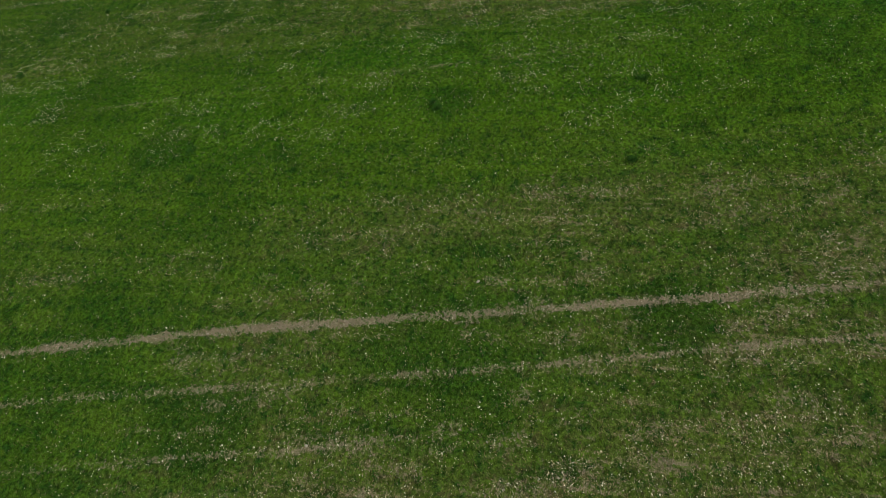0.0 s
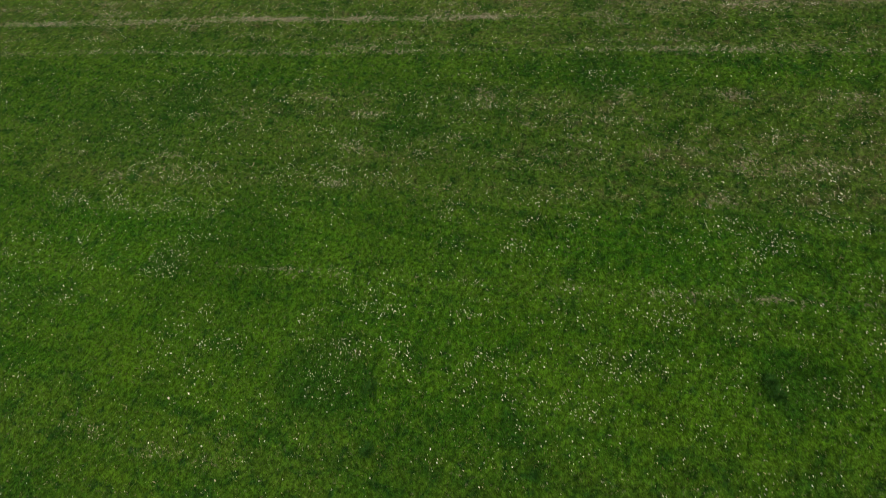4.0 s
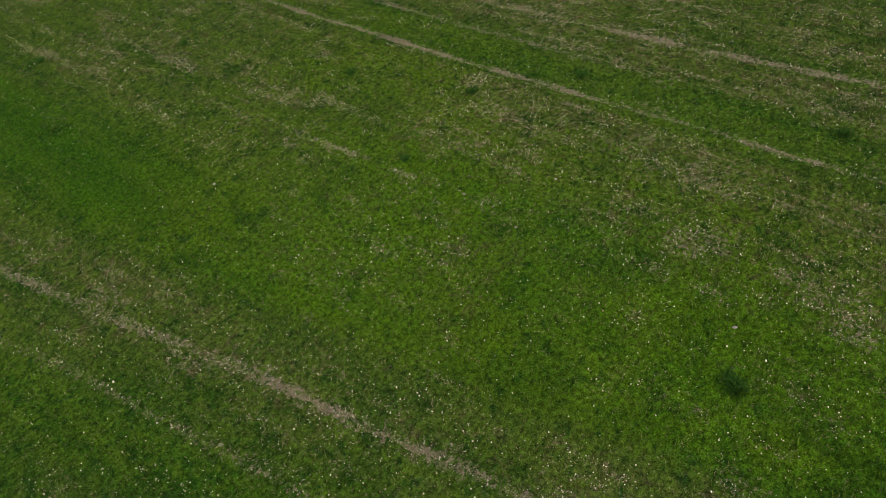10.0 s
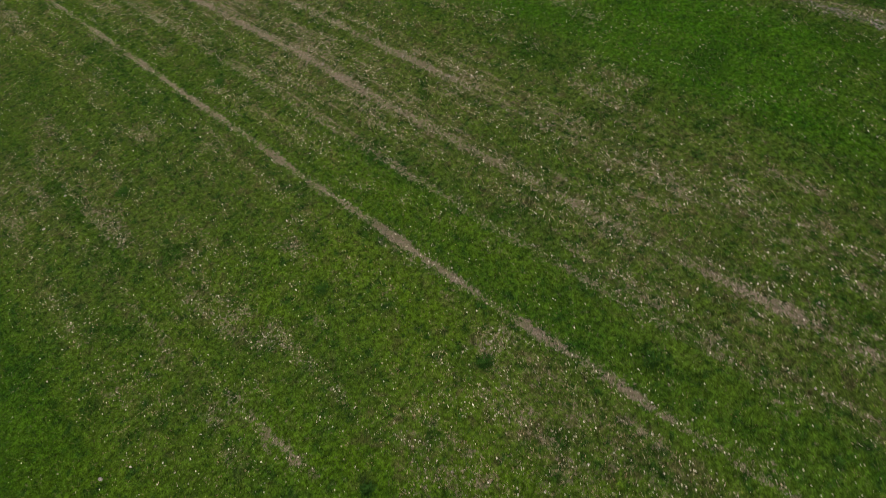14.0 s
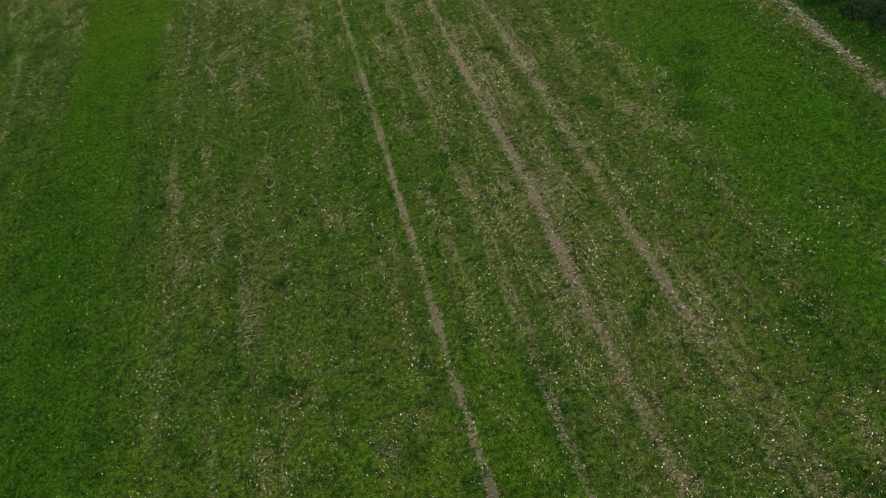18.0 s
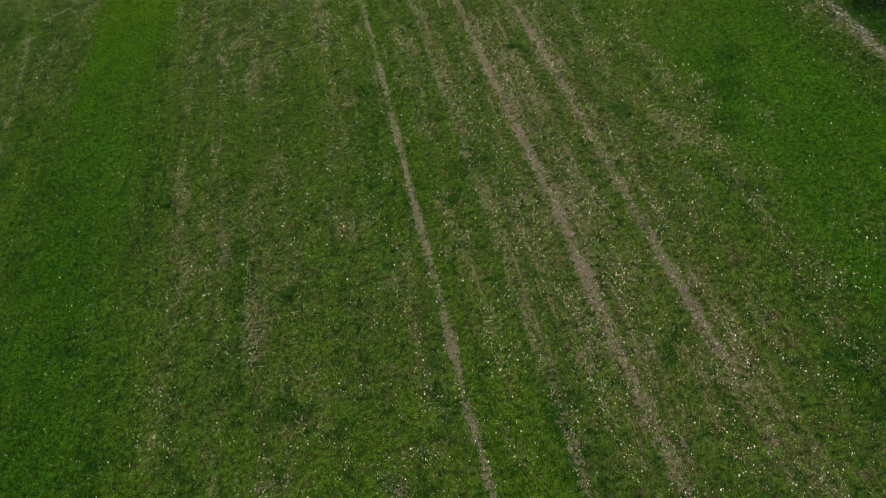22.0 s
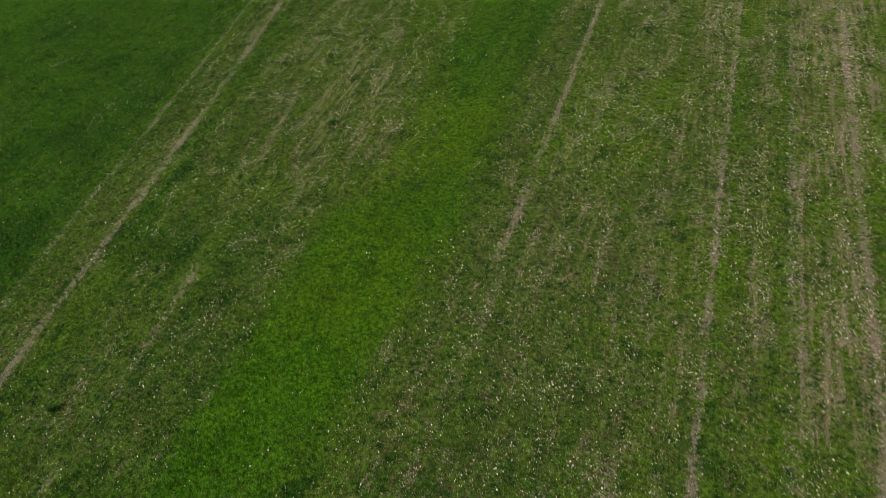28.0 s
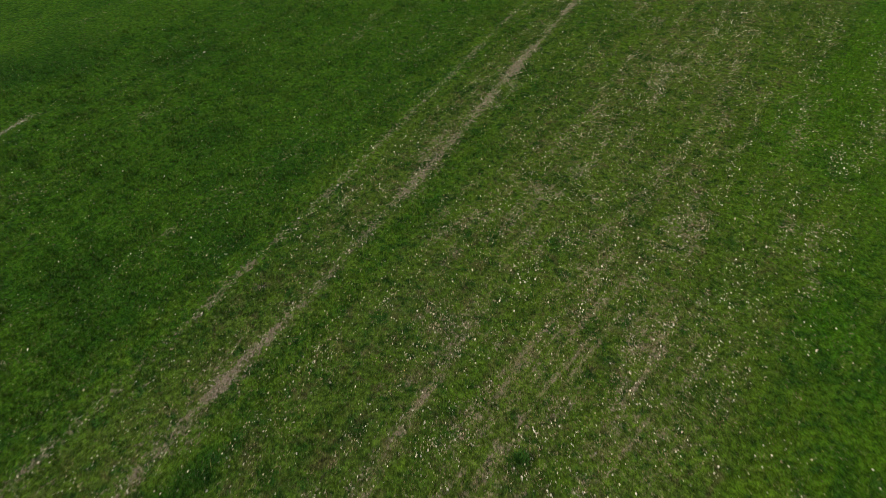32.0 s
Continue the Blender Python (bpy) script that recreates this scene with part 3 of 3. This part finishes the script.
def scatter(count, keep, west=-46, east=22):
    """Places over the belt from west to east, kept by chance keep(x, y, thin, lush, dark, bare)."""
    x, y = rng.uniform(west, east, count), rng.uniform(-44, 66, count)
    d = near_path(x, y)
    m = rng.random(count) < smooth(d, 27, 17)
    x, y = x[m], y[m]
    t, l, k = sward(x, y)
    b = bareness(x, y, t)
    m = rng.random(len(x)) < keep(x, y, t, l, k, b)
    return [a[m] for a in (x, y, t, l, k, b)]


def blades(x, y, per, height, spread, width, lean):
    """Tufts of bent blades, three-cornered each: verts, faces and the tuft each vertex belongs to."""
    n = len(x)
    a = rng.uniform(0, 2 * np.pi, (n, per))
    r = spread * np.sqrt(rng.random((n, per)))
    h = (height[:, None] * rng.uniform(0.6, 1.15, (n, per)))
    bx, by = x[:, None] + r * np.cos(a), y[:, None] + r * np.sin(a)
    o = a + rng.normal(0, 0.7, (n, per))
    tilt = lean * rng.uniform(0.4, 1.3, (n, per)) * h
    w = width * rng.uniform(0.7, 1.3, (n, per))
    z0 = swell(x, y)[:, None] - 0.01
    px, py = -np.sin(o) * w, np.cos(o) * w
    v = np.stack([np.stack([bx - px, by - py, z0 + 0 * h], -1), np.stack([bx + px, by + py, z0 + 0 * h], -1),
                  np.stack([bx + np.cos(o) * tilt, by + np.sin(o) * tilt, z0 + h], -1)], 2).reshape(-1, 3)
    return v, np.arange(len(v)).reshape(-1, 3), np.repeat(np.arange(n), per * 3)


def sow(name, label, x, y, t, l, k, per, height, spread, width, lean, material):
    v, f, who = blades(x, y, per, height, spread, width, lean)
    ob = new(name, mesh_from(name, v, f, material, (("thin", t[who]), ("lush", l[who]), ("dark", k[who]), ("lean", lean_share(x, y)[who]), ("young", young(x, y)[who]), ("tuft", rng.random(len(x))[who])), False))
    return tagged(ob, label, "grass", kind="stuff")


x, y, t, l, k, b = scatter(GRASS, lambda x, y, t, l, k, b: (1 - 0.55 * smooth(b, 0.3, 0.95)) * (1 - 0.30 * t) * (0.4 + 0.6 * clumped(x, y)))
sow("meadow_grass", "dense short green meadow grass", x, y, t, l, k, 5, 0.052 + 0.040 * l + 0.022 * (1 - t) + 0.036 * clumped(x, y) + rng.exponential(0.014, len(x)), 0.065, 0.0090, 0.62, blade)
x, y, t, l, k, b = scatter(46000, lambda x, y, t, l, k, b: 0.75 * smooth(b, 0.35, 0.1) * smooth(fractal(x * 0.7, y * 0.7, 57, 3), 0.38, 0.62))
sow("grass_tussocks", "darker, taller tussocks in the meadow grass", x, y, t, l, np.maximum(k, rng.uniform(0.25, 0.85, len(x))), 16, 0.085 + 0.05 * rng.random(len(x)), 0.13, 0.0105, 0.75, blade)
x, y, t, l, k, b = scatter(int(1.5 * GRASS), lambda x, y, t, l, k, b: np.clip(0.010 * (1 - l) + 0.9 * t * drilled(x, y) * smooth(fractal(x * 1.6, y * 0.7, 77, 3), 0.25, 0.6) + 0.45 * smooth(b, 0.03, 0.25) * smooth(b, 1.0, 0.6), 0, 1))
sow("dead_grass", "straw-coloured dead grass between the living blades", x, y, t, l, k, 3, 0.03 + 0.025 * rng.random(len(x)), 0.05, 0.0075, 1.5, straw_mat)


def flowers(name, label, count, keep, size, material):
    """Small heads of four petals on a stem's height."""
    x, y, t, l, k, b = scatter(count, keep)
    n = len(x)
    r = size * np.minimum(rng.lognormal(0, 0.36, n), 2.0)
    h = rng.uniform(0.025, 0.085, n)
    a = np.arange(4) * np.pi / 2
    spin = rng.uniform(0, 6.3, n)
    c = np.stack([x, y, swell(x, y) + h], 1)
    nx, ny = rng.normal(0, 0.55, n), rng.normal(0, 0.55, n)
    ring = np.stack([x[:, None] + r[:, None] * np.cos(a + spin[:, None]), y[:, None] + r[:, None] * np.sin(a + spin[:, None]),
                     c[:, 2:] - 0.35 * r[:, None] + r[:, None] * (nx[:, None] * np.cos(a + spin[:, None]) + ny[:, None] * np.sin(a + spin[:, None]))], -1)
    foot = np.stack([x, y, swell(x, y)], 1)
    v = np.concatenate([c[:, None] - (0, 0, 0.004), ring, foot[:, None] - (0.002, 0, 0), foot[:, None] + (0.002, 0, 0)], 1)
    v[:, 0, 2] += 0.006
    i = np.arange(n)[:, None, None] * 7
    rim = np.stack([np.zeros(4, int), 1 + np.arange(4), 1 + (np.arange(4) + 1) % 4], 1)
    f = (i + np.concatenate([rim, [[5, 6, 0]]])[None]).reshape(-1, 3)
    me = mesh_from(name, v.reshape(-1, 3), f, material, smooth_shade=False)
    me.materials.append(stem_mat)
    me.polygons.foreach_set("material_index", np.tile([0, 0, 0, 0, 1], n).astype(np.int32))
    return tagged(new(name, me), label, "flowers", kind="stuff")


flowers("white_flowers", "tiny white daisies and seed heads in the grass", 1500000, lambda x, y, t, l, k, b: (1 - 0.85 * smooth(x, 14.4, 15.2)) * (0.011 + 0.024 * (1 - l) ** 2 + 0.62 * np.maximum(t, 0.9 * flowery(x, y)) ** 1.1 * (0.18 + 0.95 * drilled(x, y)) * (0.12 + smooth(fractal(x * 1.3, y * 1.3, 91, 3), 0.40, 0.66)) + 0.22 * smooth(b, 0.1, 0.4)), 0.0113, white_petal)
flowers("yellow_flowers", "tiny yellow flowers in the grass", 220000, lambda x, y, t, l, k, b: (0.02 + 0.4 * t) * (1 - b), 0.0065, yellow_petal)


def pebbles(name, label, count, keep, size, material, west=-46, east=22):
    x, y, t, l, k, b = scatter(count, keep, west, east)
    n = len(x)
    r = size * rng.lognormal(0, 0.45, n)[:, None, None]
    base = np.array([(1, 0, 0), (0, 1, 0), (-1, 0, 0), (0, -1, 0), (0.1, 0.1, 0.7), (0, 0, -0.4)], float)
    s = rng.uniform(0, 6.3, n)
    v = base[None] * rng.uniform(0.65, 1.2, (n, 6, 3)) * r
    v = np.stack([v[..., 0] * np.cos(s)[:, None] - v[..., 1] * np.sin(s)[:, None], v[..., 0] * np.sin(s)[:, None] + v[..., 1] * np.cos(s)[:, None], v[..., 2]], -1)
    v = v + np.stack([x, y, swell(x, y) + 0.014], 1)[:, None]
    f = np.array([(0, 1, 4), (1, 2, 4), (2, 3, 4), (3, 0, 4), (1, 0, 5), (2, 1, 5), (3, 2, 5), (0, 3, 5)])
    f = (np.arange(n)[:, None, None] * 6 + f[None]).reshape(-1, 3)
    return tagged(new(name, mesh_from(name, v.reshape(-1, 3), f, material, smooth_shade=False)), label, "stones", kind="stuff")


pebbles("track_pebbles", "small pale pebbles strewn on the worn soil", 900000, lambda x, y, t, l, k, b: 0.45 * smooth(b, 0.12, 0.6) + 0.01 * t, 0.010, stone_mat)


def stony(x, y):
    """1 on the gravel strip and the stony scrape."""
    out = np.zeros_like(x)
    for name, reach in (("gravel_strip", 0.42), ("stony_scrape", 0.75), ("stony_line", 0.26)):
        line = TRACKS[name][0]
        out = np.maximum(out, smooth(np.abs(x - along(line, y)) + 0.5 * (fractal(x * 1.5, y * 1.5, 71, 2) - 0.5), reach, 0.1 * reach) * (y > span(line)[0]) * (y < span(line)[1]))
    return out


for name, west, east, material in (("gravel_stones", 13.4, 16.6, gravel_mat), ("scrape_stones", -38.4, -33.5, stone_mat)):
    pebbles(name, "grey-brown and pale stones strewn on bare soil", 300000, lambda x, y, t, l, k, b: 0.8 * stony(x, y) * smooth(b + 0.12 * stony(x, y), 0.2, 0.7), 0.017, material, west, east)

# ---------------------------------------------------------------- things that can be told apart


def part(name, bm, material, parent, label=""):
    """Links a bmesh as one mesh object under a thing."""
    me = bpy.data.meshes.new(name)
    bm.to_mesh(me)
    bm.free()
    me.materials.append(material)
    ob = new(name, me)
    ob.parent = parent
    return tagged(ob, label)


def leaf(bm, base, way, up, length, width):
    """One folded leaf of four faces."""
    side = way.cross(up).normalized() * width
    tip, mid = base + way * length + up * (length * 0.15), base + way * length * 0.5 + up * (length * 0.28)
    a, b, c = bm.verts.new(base), bm.verts.new(mid), bm.verts.new(tip)
    for k in (1, -1):
        s = bm.verts.new(mid + side * k - up * (width * 0.35))
        bm.faces.new((a, b, s) if k < 0 else (a, s, b))
        bm.faces.new((b, c, s) if k < 0 else (b, s, c))


def grass_tuft(size):
    """A dense tuft of coarse narrow blades that lean outwards."""
    thing = tagged(new("grass_tuft"), "dense dark green tuft of coarse meadow grass", "grass tuft", "dark tufts in the meadow")
    for name, count, low, high, reach in (("outer_skirt", 150, 0.45, 1.0, 1.0), ("heart", 110, 0.9, 1.45, 0.6)):
        bm = bmesh.new()
        for k in range(count):
            a, e, r = random.uniform(0, 6.28), random.uniform(low, high), reach * size * random.random() ** 0.6
            r *= 0.75 + 0.5 * noise.noise(Vector((math.cos(a) * 1.3, math.sin(a) * 1.3, size * 40)))
            b = a + random.uniform(-0.9, 0.9)
            way = Vector((math.cos(b) * math.cos(e), math.sin(b) * math.cos(e), math.sin(e)))
            leaf(bm, Vector((math.cos(a) * r, math.sin(a) * r, 0.0)), way, Vector((-math.cos(b) * math.sin(e), -math.sin(b) * math.sin(e), math.cos(e))), random.uniform(0.09, 0.17), random.uniform(0.006, 0.011))
        part(name, bm, leaf_mat, thing)
    return thing


def verge_plant(size):
    """A light green tuft of upright leaves with a bushy top."""
    thing = tagged(new("verge_plant"), "light green leafy plant on the rough verge", "plant", "plants on the verge")
    for name, count, low, high in (("foliage", 60, 0.5, 1.4), ("leaf_skirt", 24, 0.05, 0.5)):
        bm = bmesh.new()
        for k in range(count):
            a, e, r = random.uniform(0, 6.28), random.uniform(low, high), random.uniform(0, 0.6) * size
            way = Vector((math.cos(a) * math.cos(e), math.sin(a) * math.cos(e), math.sin(e)))
            leaf(bm, Vector((math.cos(a * 3) * r, math.sin(a * 3) * r, 0.02 if name[0] == "l" else random.uniform(0.02, 0.6) * size)), way, Vector((-math.sin(a) * 0.2, math.cos(a) * 0.2, 1)).normalized(), size * random.uniform(0.4, 0.7), size * random.uniform(0.07, 0.12))
        part(name, bm, light_leaf, thing)
    return thing


def pale_stone(size):
    """A weathered lump of limestone, half sunk in the grass."""
    bm = bmesh.new()
    bmesh.ops.create_icosphere(bm, subdivisions=2, radius=size)
    for v in bm.verts:
        v.co *= 1 + 0.5 * (noise.noise(v.co * (1.6 / size) + Vector((size * 91, 0, 0))))
        v.co.z = v.co.z * 0.55 + size * 0.3
        v.co.x *= 1.25
    me = bpy.data.meshes.new("pale_stone")
    bm.to_mesh(me)
    bm.free()
    me.materials.append(big_stone)
    return tagged(new("pale_stone", me), "small pale limestone lump half sunk in the grass", "stone", "loose stones in the meadow")


def shrub(radius, height):
    """A low, dark, dense shrub of several stems."""
    thing = tagged(new("shrub"), "low dark green shrub on the rough verge", "shrub", "shrubs on the verge")
    for k in range(5):
        bm = bmesh.new()
        a = k * 1.257 + random.uniform(-0.3, 0.3)
        lean = Vector((math.cos(a) * radius * 0.5, math.sin(a) * radius * 0.5, height * 0.75))
        rings = []
        for j in range(4):
            p = lean * (j / 3) + Vector((random.uniform(-0.03, 0.03), random.uniform(-0.03, 0.03), 0))
            w = 0.035 * (1 - 0.25 * j)
            rings.append([bm.verts.new(p + Vector((math.cos(q) * w, math.sin(q) * w, 0))) for q in (0, 1.26, 2.51, 3.77, 5.03)])
        for lo, hi in zip(rings, rings[1:]):
            for q in range(5):
                bm.faces.new((lo[q], lo[(q + 1) % 5], hi[(q + 1) % 5], hi[q]))
        part("stem", bm, bark_mat, thing)
    for name, count in (("upper_foliage", 900), ("lower_foliage", 700)):
        bm = bmesh.new()
        for k in range(count):
            a, u = random.uniform(0, 6.28), random.random() ** 0.5
            lump = 0.7 + 0.5 * noise.noise(Vector((math.cos(a) * 1.5, math.sin(a) * 1.5, radius * 7)))
            r = radius * u * lump
            top = height * (1 - 0.6 * u * u) * (0.85 + 0.3 * noise.noise(Vector((r * 3 * math.cos(a), r * 3 * math.sin(a), 5.0))))
            z = top * (random.uniform(0.75, 1.05) if name[0] == "u" else random.uniform(0.15, 0.75))
            way = Vector((math.cos(a + random.uniform(-1, 1)), math.sin(a + random.uniform(-1, 1)), random.uniform(-0.3, 0.7))).normalized()
            leaf(bm, Vector((r * math.cos(a), r * math.sin(a), z)), way, Vector((0, 0, 1)), random.uniform(0.07, 0.13), random.uniform(0.02, 0.04))
        part(name, bm, bush_leaf, thing)
    return thing


def floor_at(x, y):
    return float(swell(np.array([x]), np.array([y]))[0])


def set_out(makers, places):
    """Stands one thing of each maker at the first places and copies of them at the rest, turned and scaled a little."""
    made = []
    for k, (x, y) in enumerate(places):
        m = pose(x, y, floor_at(x, y), 0, 0, random.uniform(0, 360))
        if k < len(makers):
            made.append(makers[k]())
            made[k].matrix_basis = m
        else:
            copy_thing(made[k % len(makers)], m)


set_out([lambda s=s: grass_tuft(s) for s in (0.26, 0.19, 0.33)], [(-2.3, 6.3), (-4.9, 1.5), (-7.0, -9.7), (-21.2, -28.5), (-22.6, -20.8), (-25.5, -11.7), (-27.0, -12.3), (10.9, 19.3), (1.9, -9.1),
        (-22.9, -21.0), (-7.6, -15.3), (1.1, -1.2), (-1.2, 1.6), (-16.1, -2.9), (-7.1, -9.9), (-21.0, -0.9), (-25.4, -28.2), (-3.9, 14.3), (-7.7, 19.5), (-16.4, 29.2), (6.9, 18.2), (4.7, 23.2), (1.5, 26.5), (1.0, 16.2), (-14.9, 43.6)])
set_out([lambda s=s: pale_stone(s) for s in (0.04, 0.03, 0.045, 0.034)], [(-5.2, -1.0), (-3.3, -0.7), (4.5, -10.0), (0.6, -10.3), (-6.3, 15.2), (-1.9, -4.2), (3.8, 13.8), (5.6, 11.6), (5.7, 9.5), (5.6, 15.3), (-5.6, -9.2),
        (-3.4, -3.0), (-5.4, 1.5), (-0.8, 15.0), (-0.9, 35.9), (8.4, 13.3), (5.2, 3.0), (3.8, 3.6), (-8.8, 6.4), (-1.1, 28.5), (-5.2, 16.0), (-6.3, 22.6), (-14.6, -0.9), (-12.7, -9.4), (-36.4, -20.0), (-33.3, -16.2), (-30.7, -23.8), (14.25, 6.2), (14.4, 5.95), (14.5, 8.9), (14.42, 9.45), (14.9, 16.9), (14.82, 17.7), (15.0, 19.2), (14.93, 20.1), (-36.1, 39.6), (-36.3, 38.7), (-35.85, 41.0), (-36.6, 40.2)])
set_out([lambda: verge_plant(0.26), lambda: verge_plant(0.19)], [(15.6, 7.7), (15.42, 7.25), (15.3, 6.45), (15.62, 7.2), (15.2, 6.85), (15.75, 7.95)])
set_out([lambda: shrub(0.36, 0.38), lambda: shrub(1.1, 1.0), lambda: shrub(0.7, 0.6)], [(16.15, 9.75), (16.9, 17.3), (16.5, 18.6), (17.0, 19.4), (16.3, 20.0), (17.6, 18.4), (16.9, 20.9), (17.9, 16.6), (16.5, 16.2), (17.4, 22.0), (18.4, 20.3), (18.8, 17.6), (18.9, 23.4), (17.4, 24.5), (18.3, 26.8)])
